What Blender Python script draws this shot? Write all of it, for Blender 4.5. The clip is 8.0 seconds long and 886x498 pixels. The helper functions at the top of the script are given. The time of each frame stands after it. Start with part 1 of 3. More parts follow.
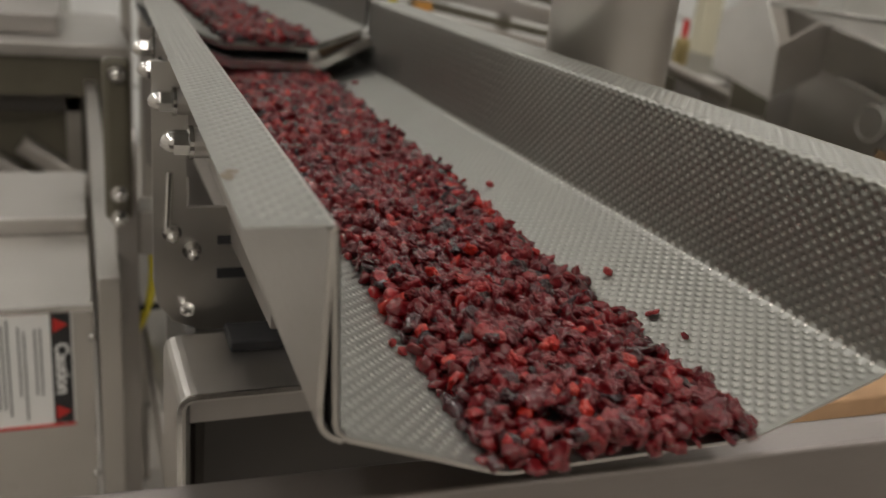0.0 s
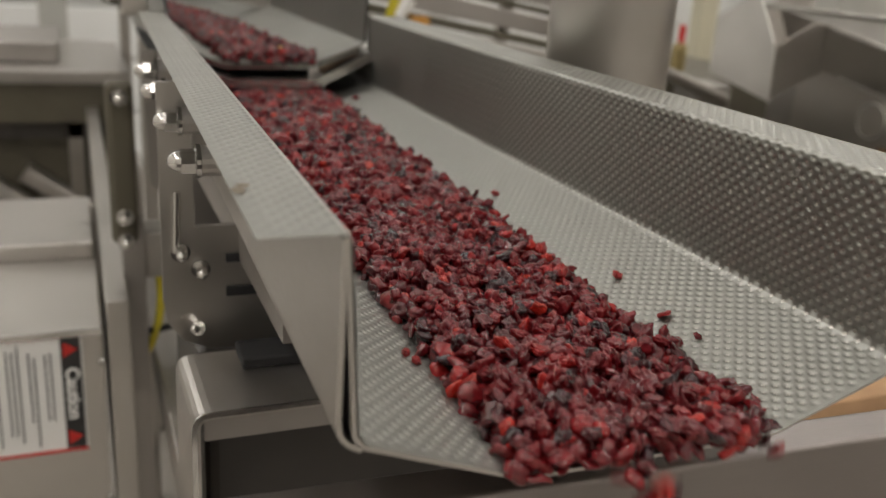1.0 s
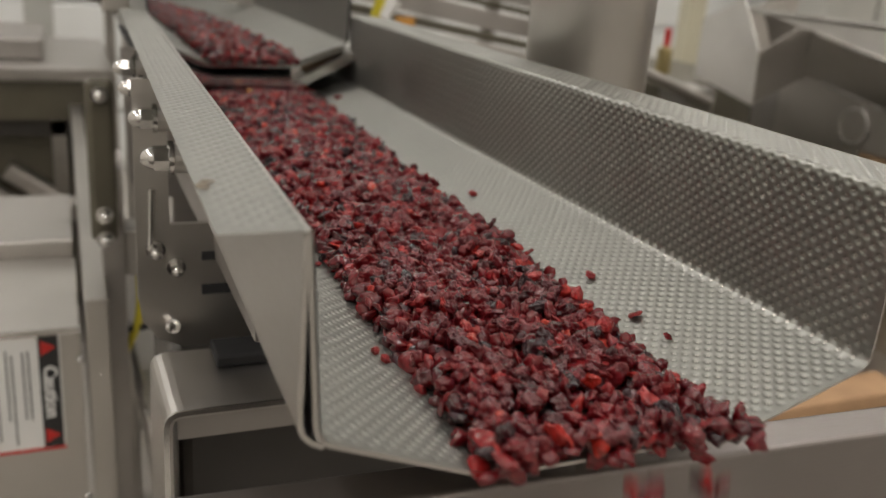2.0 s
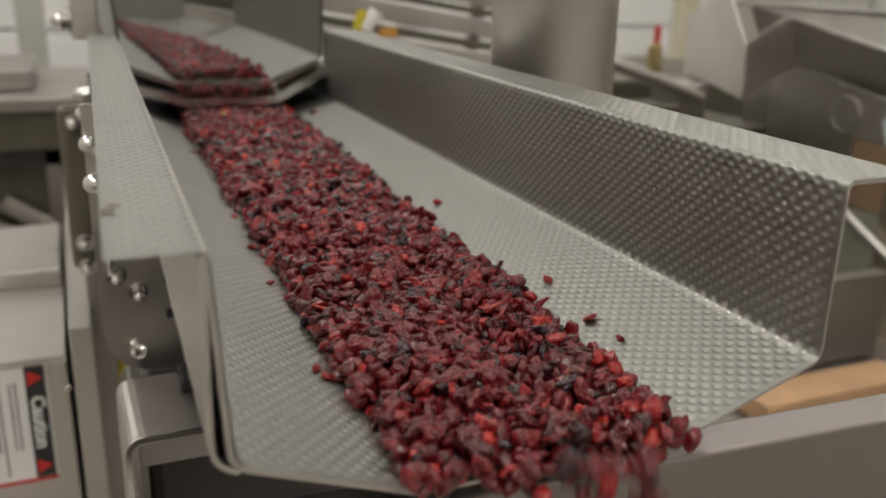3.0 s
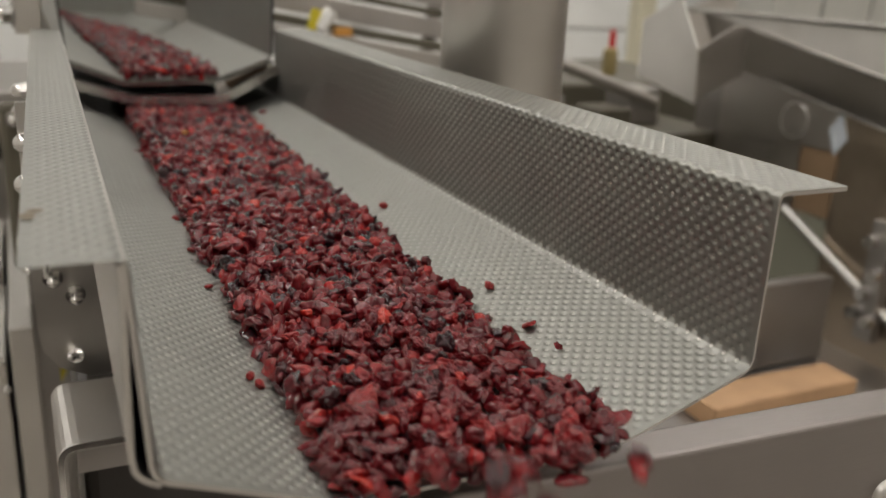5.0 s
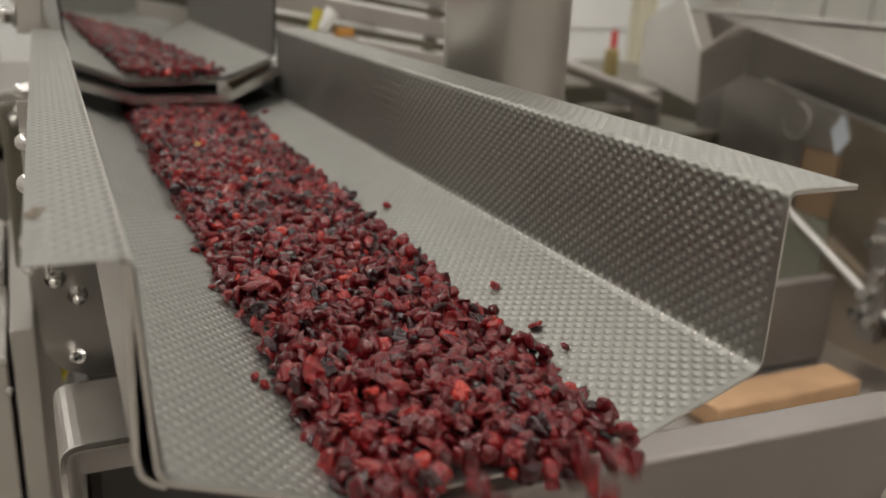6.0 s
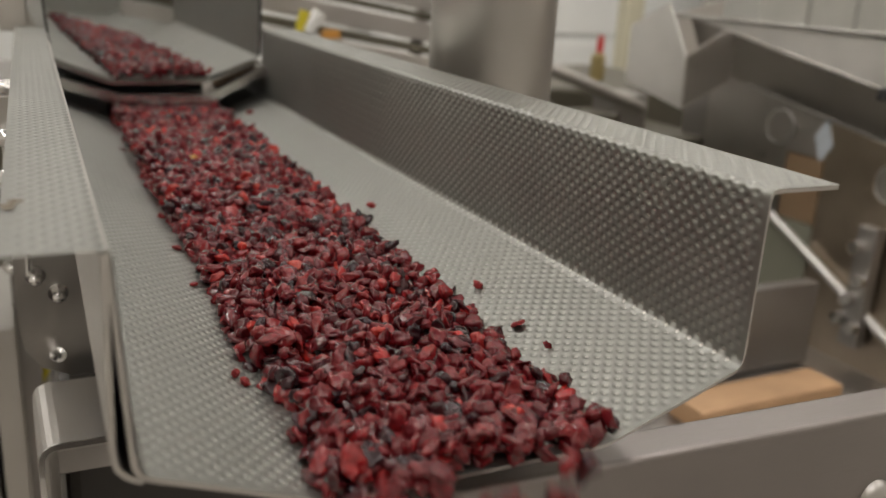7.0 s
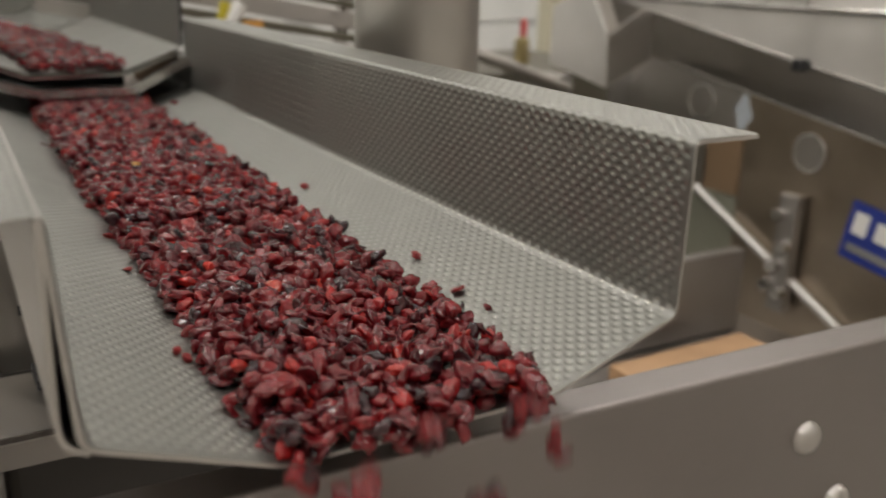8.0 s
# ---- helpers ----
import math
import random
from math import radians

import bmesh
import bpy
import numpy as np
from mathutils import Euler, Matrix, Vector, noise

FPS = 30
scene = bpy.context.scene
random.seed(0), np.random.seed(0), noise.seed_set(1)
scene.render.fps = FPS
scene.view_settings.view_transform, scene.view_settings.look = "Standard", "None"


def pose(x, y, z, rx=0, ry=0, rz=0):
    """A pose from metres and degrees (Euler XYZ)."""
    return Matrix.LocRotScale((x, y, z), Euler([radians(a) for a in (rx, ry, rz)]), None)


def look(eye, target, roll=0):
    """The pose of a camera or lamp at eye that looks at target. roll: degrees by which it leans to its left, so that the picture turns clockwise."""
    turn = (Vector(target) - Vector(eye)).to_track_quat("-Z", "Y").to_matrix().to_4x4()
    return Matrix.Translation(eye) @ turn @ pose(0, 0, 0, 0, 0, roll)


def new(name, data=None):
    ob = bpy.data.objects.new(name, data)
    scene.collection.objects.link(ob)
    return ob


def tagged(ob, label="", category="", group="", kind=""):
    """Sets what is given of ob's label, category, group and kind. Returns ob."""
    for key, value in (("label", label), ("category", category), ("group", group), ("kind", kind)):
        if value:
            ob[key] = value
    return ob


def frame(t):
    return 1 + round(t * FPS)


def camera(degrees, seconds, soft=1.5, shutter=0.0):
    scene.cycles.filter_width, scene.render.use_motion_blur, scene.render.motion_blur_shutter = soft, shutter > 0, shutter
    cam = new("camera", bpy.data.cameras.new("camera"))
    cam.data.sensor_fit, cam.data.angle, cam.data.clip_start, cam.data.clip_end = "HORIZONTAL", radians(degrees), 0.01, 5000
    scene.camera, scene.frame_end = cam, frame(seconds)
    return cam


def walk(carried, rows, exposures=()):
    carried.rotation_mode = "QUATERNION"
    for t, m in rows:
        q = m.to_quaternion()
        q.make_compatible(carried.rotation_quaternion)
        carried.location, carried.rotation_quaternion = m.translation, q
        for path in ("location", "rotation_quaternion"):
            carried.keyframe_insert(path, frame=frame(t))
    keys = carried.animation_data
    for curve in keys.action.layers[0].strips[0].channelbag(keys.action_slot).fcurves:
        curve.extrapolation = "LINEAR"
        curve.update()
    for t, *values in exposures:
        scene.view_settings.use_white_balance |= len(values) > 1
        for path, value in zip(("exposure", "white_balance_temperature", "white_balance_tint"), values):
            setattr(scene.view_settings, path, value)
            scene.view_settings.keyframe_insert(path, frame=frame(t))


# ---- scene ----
cam = camera(52.7, 8.0, shutter=0.5)

PATH = [
    (0, (-0.241, -0.303, 0.215), (0.5, 1.432, -0.448), 5.9),
    (0.5, (-0.248, -0.303, 0.213), (0.483, 1.444, -0.429), 4.8),
    (1, (-0.245, -0.304, 0.212), (0.49, 1.445, -0.422), 3.8),
    (1.5, (-0.242, -0.307, 0.212), (0.513, 1.436, -0.412), 4.1),
    (1.7, (-0.24, -0.307, 0.211), (0.52, 1.433, -0.418), 4.5),
    (2.8, (-0.207, -0.315, 0.212), (0.536, 1.436, -0.404), 2.8),
    (3, (-0.194, -0.315, 0.211), (0.541, 1.441, -0.4), 1.3),
    (3.5, (-0.177, -0.316, 0.211), (0.605, 1.411, -0.427), 1.8),
    (4, (-0.177, -0.317, 0.215), (0.621, 1.409, -0.405), 2.0),
    (4.5, (-0.181, -0.317, 0.215), (0.629, 1.409, -0.389), 2.1),
    (4.7, (-0.181, -0.317, 0.215), (0.632, 1.406, -0.394), 2.4),
    (5.8, (-0.185, -0.31, 0.211), (0.641, 1.406, -0.398), 2.8),
    (6, (-0.183, -0.311, 0.212), (0.636, 1.409, -0.395), 2.6),
    (6.5, (-0.184, -0.311, 0.211), (0.635, 1.414, -0.383), 2.8),
    (7, (-0.181, -0.312, 0.208), (0.667, 1.399, -0.388), 3.2),
    (7.5, (-0.183, -0.311, 0.207), (0.672, 1.397, -0.386), 2.9),
    (8, (-0.186, -0.319, 0.195), (0.789, 1.319, -0.411), 1.6),
]
walk(cam, [(t, look(eye, target, roll)) for t, eye, target, roll in PATH], [(0, -0.22), (0.5, 0.03), (8, 0.05)])

# world, lights, exposure
cam.data.dof.use_dof = True
cam.data.dof.focus_distance = 0.55
cam.data.dof.aperture_fstop = 6.3

world = bpy.data.worlds.new("hall_air")
world.use_nodes = True
world.node_tree.nodes["Background"].inputs[0].default_value = (0.9, 0.93, 1.0, 1)
world.node_tree.nodes["Background"].inputs[1].default_value = 0.05
scene.world = world

FLOOR_Z = -1.0
CEIL_Z = 3.6
POWER = {-2.4: 15.0, -0.6: 7.0, 1.2: 7.0, 3.4: 20.0}  # row by row
LIGHTS = [(x, y) for x in (-2.0, 0.2, 2.4, 4.2) for y in (-2.4, -0.6, 1.2, 3.4)]
for lx, ly in LIGHTS:
    lamp = bpy.data.lights.new("hall_lamp", "AREA")
    lamp.shape, lamp.size, lamp.size_y, lamp.energy, lamp.color = "RECTANGLE", 0.28, 1.2, POWER[ly] * (2.0 if lx < -1 else 0.6 if lx < 1 else 0.85), (1.0, 0.945, 0.90)
    lo = new("hall_lamp", lamp)
    lo.matrix_world = pose(lx, ly, CEIL_Z - 0.075)


# ---- materials ----
def mat(name, colour, rough=0.5, metal=0.0):
    m = bpy.data.materials.new(name)
    m.use_nodes = True
    b = m.node_tree.nodes["Principled BSDF"]
    b.inputs["Base Color"].default_value = (*colour, 1)
    b.inputs["Roughness"].default_value = rough
    b.inputs["Metallic"].default_value = metal
    return m, m.node_tree.nodes, m.node_tree.links, b


def steel(name, colour, rough, brush=(1, 60, 60), spread=0.12, bump=0.02, tone=0.18):
    """Brushed stainless steel: streaks along one axis, cloudy smears, small scratches."""
    m, n, l, b = mat(name, colour, rough, 1.0)
    co = n.new("ShaderNodeTexCoord")
    mp = n.new("ShaderNodeMapping")
    mp.inputs["Scale"].default_value = brush
    l.new(co.outputs["Object"], mp.inputs["Vector"])
    grain = n.new("ShaderNodeTexNoise")
    grain.inputs["Scale"].default_value, grain.inputs["Detail"].default_value = 40, 5
    l.new(mp.outputs[0], grain.inputs["Vector"])
    cloud = n.new("ShaderNodeTexNoise")
    cloud.inputs["Scale"].default_value, cloud.inputs["Detail"].default_value = 9, 4
    l.new(co.outputs["Object"], cloud.inputs["Vector"])
    add = n.new("ShaderNodeMath")
    add.operation = "ADD"
    l.new(grain.outputs["Fac"], add.inputs[0])
    l.new(cloud.outputs["Fac"], add.inputs[1])
    mr = n.new("ShaderNodeMapRange")
    mr.inputs[1].default_value, mr.inputs[2].default_value = 0.6, 1.4
    mr.inputs[3].default_value, mr.inputs[4].default_value = rough - spread, rough + spread
    l.new(add.outputs[0], mr.inputs[0])
    l.new(mr.outputs[0], b.inputs["Roughness"])
    ramp = n.new("ShaderNodeMixRGB")
    ramp.inputs[1].default_value = (*[c * (1 - tone) for c in colour], 1)
    ramp.inputs[2].default_value = (*[min(1, c * (1 + tone * 0.5)) for c in colour], 1)
    l.new(cloud.outputs["Fac"], ramp.inputs[0])
    l.new(ramp.outputs[0], b.inputs["Base Color"])
    bp = n.new("ShaderNodeBump")
    bp.inputs["Strength"].default_value, bp.inputs["Distance"].default_value = bump * 10, 0.0004
    l.new(grain.outputs["Fac"], bp.inputs["Height"])
    l.new(bp.outputs[0], b.inputs["Normal"])
    return m


def rough_paint(name, colour, rough=0.6, tone=0.25, scale=6, bump=0.2, metal=0.0):
    m, n, l, b = mat(name, colour, rough, metal)
    co = n.new("ShaderNodeTexCoord")
    a = n.new("ShaderNodeTexNoise")
    a.inputs["Scale"].default_value, a.inputs["Detail"].default_value = scale, 6
    l.new(co.outputs["Object"], a.inputs["Vector"])
    f = n.new("ShaderNodeTexNoise")
    f.inputs["Scale"].default_value, f.inputs["Detail"].default_value = scale * 30, 3
    l.new(co.outputs["Object"], f.inputs["Vector"])
    mx = n.new("ShaderNodeMixRGB")
    mx.inputs[1].default_value = (*[c * (1 - tone) for c in colour], 1)
    mx.inputs[2].default_value = (*[min(1, c * (1 + tone)) for c in colour], 1)
    l.new(a.outputs["Fac"], mx.inputs[0])
    l.new(mx.outputs[0], b.inputs["Base Color"])
    bp = n.new("ShaderNodeBump")
    bp.inputs["Strength"].default_value, bp.inputs["Distance"].default_value = bump, 0.001
    l.new(f.outputs["Fac"], bp.inputs["Height"])
    l.new(bp.outputs[0], b.inputs["Normal"])
    return m


def berry_material():
    """Dried fruit: deep red to near black, sticky gloss, wrinkled skin."""
    m, n, l, b = mat("dried_berry", (0.2, 0.01, 0.015), 0.22)
    geo = n.new("ShaderNodeNewGeometry")
    ramp = n.new("ShaderNodeValToRGB")
    e = ramp.color_ramp.elements
    e[0].position, e[0].color = 0.0, (0.028, 0.008, 0.012, 1)
    e[1].position, e[1].color = 1.0, (0.46, 0.034, 0.022, 1)
    for p, c in ((0.08, (0.036, 0.007, 0.009, 1)), (0.20, (0.098, 0.008, 0.012, 1)), (0.70, (0.145, 0.010, 0.014, 1)), (0.90, (0.205, 0.013, 0.016, 1)), (0.97, (0.31, 0.019, 0.019, 1))):
        x = e.new(p)
        x.color = c
    obi = n.new("ShaderNodeObjectInfo")
    mixed = n.new("ShaderNodeMath")
    mixed.operation = "ADD"
    whole = n.new("ShaderNodeMath")
    whole.operation = "FRACT"
    l.new(geo.outputs["Random Per Island"], mixed.inputs[0])
    l.new(obi.outputs["Random"], mixed.inputs[1])
    l.new(mixed.outputs[0], whole.inputs[0])
    l.new(whole.outputs[0], ramp.inputs[0])
    co = n.new("ShaderNodeTexCoord")
    blot = n.new("ShaderNodeTexNoise")
    blot.inputs["Scale"].default_value, blot.inputs["Detail"].default_value = 220, 4
    l.new(co.outputs["Object"], blot.inputs["Vector"])
    mx = n.new("ShaderNodeMixRGB")
    mx.blend_type = "MULTIPLY"
    mx.inputs[0].default_value = 0.75
    tone = n.new("ShaderNodeValToRGB")
    tone.color_ramp.elements[0].position, tone.color_ramp.elements[0].color = 0.3, (0.45, 0.38, 0.42, 1)
    tone.color_ramp.elements[1].position, tone.color_ramp.elements[1].color = 0.65, (1.25, 1.1, 1.1, 1)
    l.new(blot.outputs["Fac"], tone.inputs[0])
    l.new(ramp.outputs[0], mx.inputs[1])
    l.new(tone.outputs[0], mx.inputs[2])
    l.new(mx.outputs[0], b.inputs["Base Color"])
    wr = n.new("ShaderNodeTexVoronoi")
    wr.feature = "SMOOTH_F1"
    wr.inputs["Scale"].default_value = 300
    l.new(co.outputs["Object"], wr.inputs["Vector"])
    bp = n.new("ShaderNodeBump")
    bp.inputs["Strength"].default_value, bp.inputs["Distance"].default_value = 0.35, 0.0012
    l.new(wr.outputs["Distance"], bp.inputs["Height"])
    l.new(bp.outputs[0], b.inputs["Normal"])
    b.inputs["Coat Weight"].default_value = 0.65
    b.inputs["Specular IOR Level"].default_value = 0.2
    b.inputs["Coat Roughness"].default_value = 0.035
    b.inputs["Subsurface Weight"].default_value = 0.35
    b.inputs["Subsurface Radius"].default_value = (0.004, 0.0005, 0.0004)
    return m


STEEL_PAN = steel("pan_steel", (0.335, 0.336, 0.312), 0.47, brush=(1, 20, 1), tone=0.10)
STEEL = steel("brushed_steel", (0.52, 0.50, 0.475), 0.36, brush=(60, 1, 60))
STEEL_V = steel("upright_steel", (0.53, 0.51, 0.48), 0.36, brush=(60, 60, 1))
STEEL_DARK = steel("dull_steel", (0.42, 0.40, 0.38), 0.46, brush=(30, 1, 30))
CHROME = steel("polished_steel", (0.60, 0.59, 0.57), 0.17, brush=(1, 1, 1), spread=0.05)
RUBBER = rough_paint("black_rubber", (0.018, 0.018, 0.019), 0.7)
WHITE_PANEL = rough_paint("white_panel", (0.78, 0.79, 0.78), 0.45, 0.05, 3, 0.05)
GREY_PAINT = rough_paint("grey_paint", (0.42, 0.42, 0.39), 0.5, 0.12)
LIGHT_PAINT = rough_paint("light_wall_paint", (0.70, 0.68, 0.64), 0.6, 0.06, 2, 0.05)
CREAM = rough_paint("cream_paint", (0.52, 0.49, 0.37), 0.5, 0.10, 4, 0.05)
DARK_PAINT = rough_paint("dark_machine_paint", (0.092, 0.082, 0.058), 0.45, 0.35, 8, 0.1)
BEAM_STEEL = steel("beam_steel", (0.27, 0.245, 0.236), 0.38, brush=(60, 1, 60))
PIPE_STEEL = steel("pipe_steel", (0.72, 0.70, 0.665), 0.46, brush=(60, 60, 1), spread=0.08)
BRASS = steel("dull_brass", (0.42, 0.34, 0.17), 0.45, brush=(1, 1, 1))
# Paler copy of the steel: light on bright faces is put into the colour
STEEL_LIT = steel("lit_steel", (0.80, 0.785, 0.76), 0.48, brush=(60, 1, 60))
CONCRETE = rough_paint("concrete", (0.40, 0.375, 0.34), 0.75, 0.25, 3, 0.3)
CEILING_PAINT = rough_paint("ceiling_paint", (0.42, 0.42, 0.40), 0.8, 0.06, 2, 0.1)
YELLOW = rough_paint("yellow_plastic", (0.62, 0.52, 0.03), 0.4, 0.15, 20, 0.1)
ORANGE = rough_paint("orange_plastic", (0.55, 0.26, 0.05), 0.45, 0.15, 20, 0.1)
RED = rough_paint("red_plastic", (0.55, 0.02, 0.015), 0.35, 0.15, 20, 0.1)
WOOD = rough_paint("raw_wood", (0.50, 0.31, 0.17), 0.7, 0.3, 14, 0.4)
# Amber-brown that paints reflections on steel, by the tray and behind the strut
AMBER_REFLECTION = rough_paint("amber_reflection", (0.21, 0.14, 0.082), 0.4, 0.3, 4, 0.1)
PAPER = rough_paint("white_label", (0.78, 0.78, 0.76), 0.5, 0.05, 12, 0.05)
PALE_BLUE = rough_paint("pale_blue_film", (0.50, 0.55, 0.60), 0.4, 0.15, 25, 0.05)
INK = rough_paint("label_ink", (0.02, 0.02, 0.02), 0.5, 0.1, 12, 0.05)
BLUE = rough_paint("blue_label", (0.02, 0.04, 0.25), 0.4, 0.1, 12, 0.05)
GREY_INK = rough_paint("label_text", (0.22, 0.22, 0.22), 0.5, 0.1, 12, 0.05)
STAIN = rough_paint("dried_residue", (0.17, 0.14, 0.10), 0.65, 0.35, 120, 0.4)
# Black that paints shade: inside the base channel and under the bench apron
SHADE_BLACK = rough_paint("shade_black", (0.042, 0.037, 0.032), 0.5, 0.3, 10, 0.1)
# Guard steel: the brownish reflection is put into its base colour
GUARD = steel("reflection_tint_steel", (0.44, 0.375, 0.30), 0.38, brush=(2, 2, 2), tone=0.3)
GREEN_GREY = rough_paint("green_grey_paint", (0.20, 0.20, 0.155), 0.5, 0.15, 5, 0.05)
BERRY = berry_material()
LOOSE_RED = rough_paint("loose_berry", (0.27, 0.018, 0.017), 0.28, 0.5, 150, 0.6)
GLOW, gn, gl, gb = mat("lamp_diffuser", (0.9, 0.9, 0.88), 0.5)
gb.inputs["Emission Color"].default_value = (1.0, 0.96, 0.9, 1)
gb.inputs["Emission Strength"].default_value = 5.0


# ---- mesh tools ----
def part(name, bm, material, parent=None, label="", smooth=False):
    me = bpy.data.meshes.new(name)
    if smooth:
        for f in bm.faces:
            f.smooth = True
    bm.to_mesh(me)
    bm.free()
    me.materials.append(material)
    ob = new(name, me)
    if parent is not None:
        ob.parent = parent
    if label:
        tagged(ob, label)
    return ob


def thing(name, label, category, at=None, kind="", group=""):
    ob = new(name)
    ob.empty_display_size = 0.05
    if at is not None:
        ob.matrix_basis = at
    return tagged(ob, label, category, group, kind)


def box(bm, x0, x1, y0, y1, z0, z1, bevel=0.0, seg=2):
    r = bmesh.ops.create_cube(bm, size=1, matrix=Matrix.Translation(((x0 + x1) / 2, (y0 + y1) / 2, (z0 + z1) / 2)) @ Matrix.Diagonal((x1 - x0, y1 - y0, z1 - z0, 1)))
    if bevel:
        es = list({e for v in r["verts"] for e in v.link_edges})
        bmesh.ops.bevel(bm, geom=es, offset=bevel, segments=seg, affect="EDGES", profile=0.5)
    return bm


def boxed(*a, **k):
    return box(bmesh.new(), *a, **k)


def rod(bm, p0, p1, r, seg=24, r1=None):
    p0, p1 = Vector(p0), Vector(p1)
    d = p1 - p0
    m = Matrix.Translation((p0 + p1) / 2) @ d.to_track_quat("Z", "Y").to_matrix().to_4x4()
    bmesh.ops.create_cone(bm, cap_ends=True, segments=seg, radius1=r, radius2=r if r1 is None else r1, depth=d.length, matrix=m)
    return bm


def tube(name, pts, r, material, parent, label=""):
    cu = bpy.data.curves.new(name, "CURVE")
    cu.dimensions, cu.bevel_depth, cu.bevel_resolution, cu.use_fill_caps = "3D", r, 4, True
    sp = cu.splines.new("BEZIER")
    sp.bezier_points.add(len(pts) - 1)
    for b, p in zip(sp.bezier_points, pts):
        b.co, b.handle_left_type, b.handle_right_type = p, "AUTO", "AUTO"
    tmp = bpy.data.objects.new(name, cu)
    me = bpy.data.meshes.new_from_object(tmp)
    bpy.data.objects.remove(tmp)
    me.materials.clear()
    me.materials.append(material)
    ob = new(name, me)
    ob.parent = parent
    if label:
        tagged(ob, label)
    return ob


def rounded(points, r=0.006, seg=4):
    """A polyline with its inner corners rounded."""
    out = [Vector(points[0])]
    for a, b, c in zip(points, points[1:], points[2:]):
        a, b, c = Vector(a), Vector(b), Vector(c)
        k = min(r, (a - b).length * 0.45, (c - b).length * 0.45)
        p, q = b + (a - b).normalized() * k, b + (c - b).normalized() * k
        for i in range(seg + 1):
            t = i / seg
            out.append(p * (1 - t) ** 2 + b * 2 * t * (1 - t) + q * t * t)
    out.append(Vector(points[-1]))
    return out


def normals2(pts):
    out = []
    for i in range(len(pts)):
        d = (pts[min(i + 1, len(pts) - 1)] - pts[max(i - 1, 0)]).normalized()
        out.append(Vector((-d.y, d.x)))
    return out


def folded(points, y0, y1, thick=0.002, r=0.006):
    """A folded sheet: a profile in x and z, run along y, with its thickness away from the profile's left."""
    bm = bmesh.new()
    pts = rounded(points, r)
    ns = normals2(pts)
    rings = []
    for y in (y0, y1):
        a = [bm.verts.new((p.x, y, p.y)) for p in pts]
        b = [bm.verts.new((p.x - n.x * thick, y, p.y - n.y * thick)) for p, n in zip(pts, ns)]
        rings.append((a, b))
    (a0, b0), (a1, b1) = rings
    for i in range(len(pts) - 1):
        for q in ((a0[i], a0[i + 1], a1[i + 1], a1[i]), (b0[i + 1], b0[i], b1[i], b1[i + 1]), (a0[i + 1], a0[i], b0[i], b0[i + 1]), (a1[i], a1[i + 1], b1[i + 1], b1[i])):
            bm.faces.new(q)
    for i in (0, -1):
        bm.faces.new((a0[i], a1[i], b1[i], b0[i]))
    bmesh.ops.recalc_face_normals(bm, faces=bm.faces[:])
    return bm


def prism(outline, axis, lo, hi):
    """A plate from an outline in two axes, run from lo to hi along the third."""
    bm = bmesh.new()
    put = {"x": lambda a, b, c: (c, a, b), "y": lambda a, b, c: (a, c, b), "z": lambda a, b, c: (a, b, c)}[axis]
    f = bm.faces.new([bm.verts.new(put(a, b, lo)) for a, b in outline])
    e = bmesh.ops.extrude_face_region(bm, geom=[f])
    d = Vector(put(0, 0, hi - lo))
    for v in e["geom"]:
        if isinstance(v, bmesh.types.BMVert):
            v.co += d
    bmesh.ops.recalc_face_normals(bm, faces=bm.faces[:])
    return bm


def dome(bm, m, r, h, seg=20):
    """A low rounded bolt head on the plane z=0 of m."""
    prev = None
    n = 5
    for i in range(n + 1):
        a = i / n * math.pi / 2
        rr, zz = r * math.cos(a), h * math.sin(a)
        ring = [bm.verts.new(m @ Vector((rr * math.cos(k * 2 * math.pi / seg), rr * math.sin(k * 2 * math.pi / seg), zz))) for k in range(seg)] if i < n else [bm.verts.new(m @ Vector((0, 0, h)))]
        if prev:
            for k in range(seg):
                if i < n:
                    bm.faces.new((prev[k], prev[(k + 1) % seg], ring[(k + 1) % seg], ring[k]))
                else:
                    bm.faces.new((prev[k], prev[(k + 1) % seg], ring[0]))
        prev = ring
    return bm


def acorn_nut(parent, m, r=0.0095):
    """A washer, a hexagon and a domed cap along z of m."""
    w = bmesh.new()
    bmesh.ops.create_cone(w, cap_ends=True, segments=24, radius1=r * 1.5, radius2=r * 1.5, depth=0.003, matrix=m @ Matrix.Translation((0, 0, 0.0015)))
    h = bmesh.new()
    bmesh.ops.create_cone(h, cap_ends=True, segments=6, radius1=r * 1.12, radius2=r * 1.12, depth=0.010, matrix=m @ Matrix.Translation((0, 0, 0.008)))
    nut = part("nut", h, CHROME, parent)
    part("washer", w, CHROME, nut)
    d = bmesh.new()
    dome(d, m @ Matrix.Translation((0, 0, 0.013)), r * 0.95, r * 1.1)
    part("nut_cap", d, CHROME, nut, smooth=True)


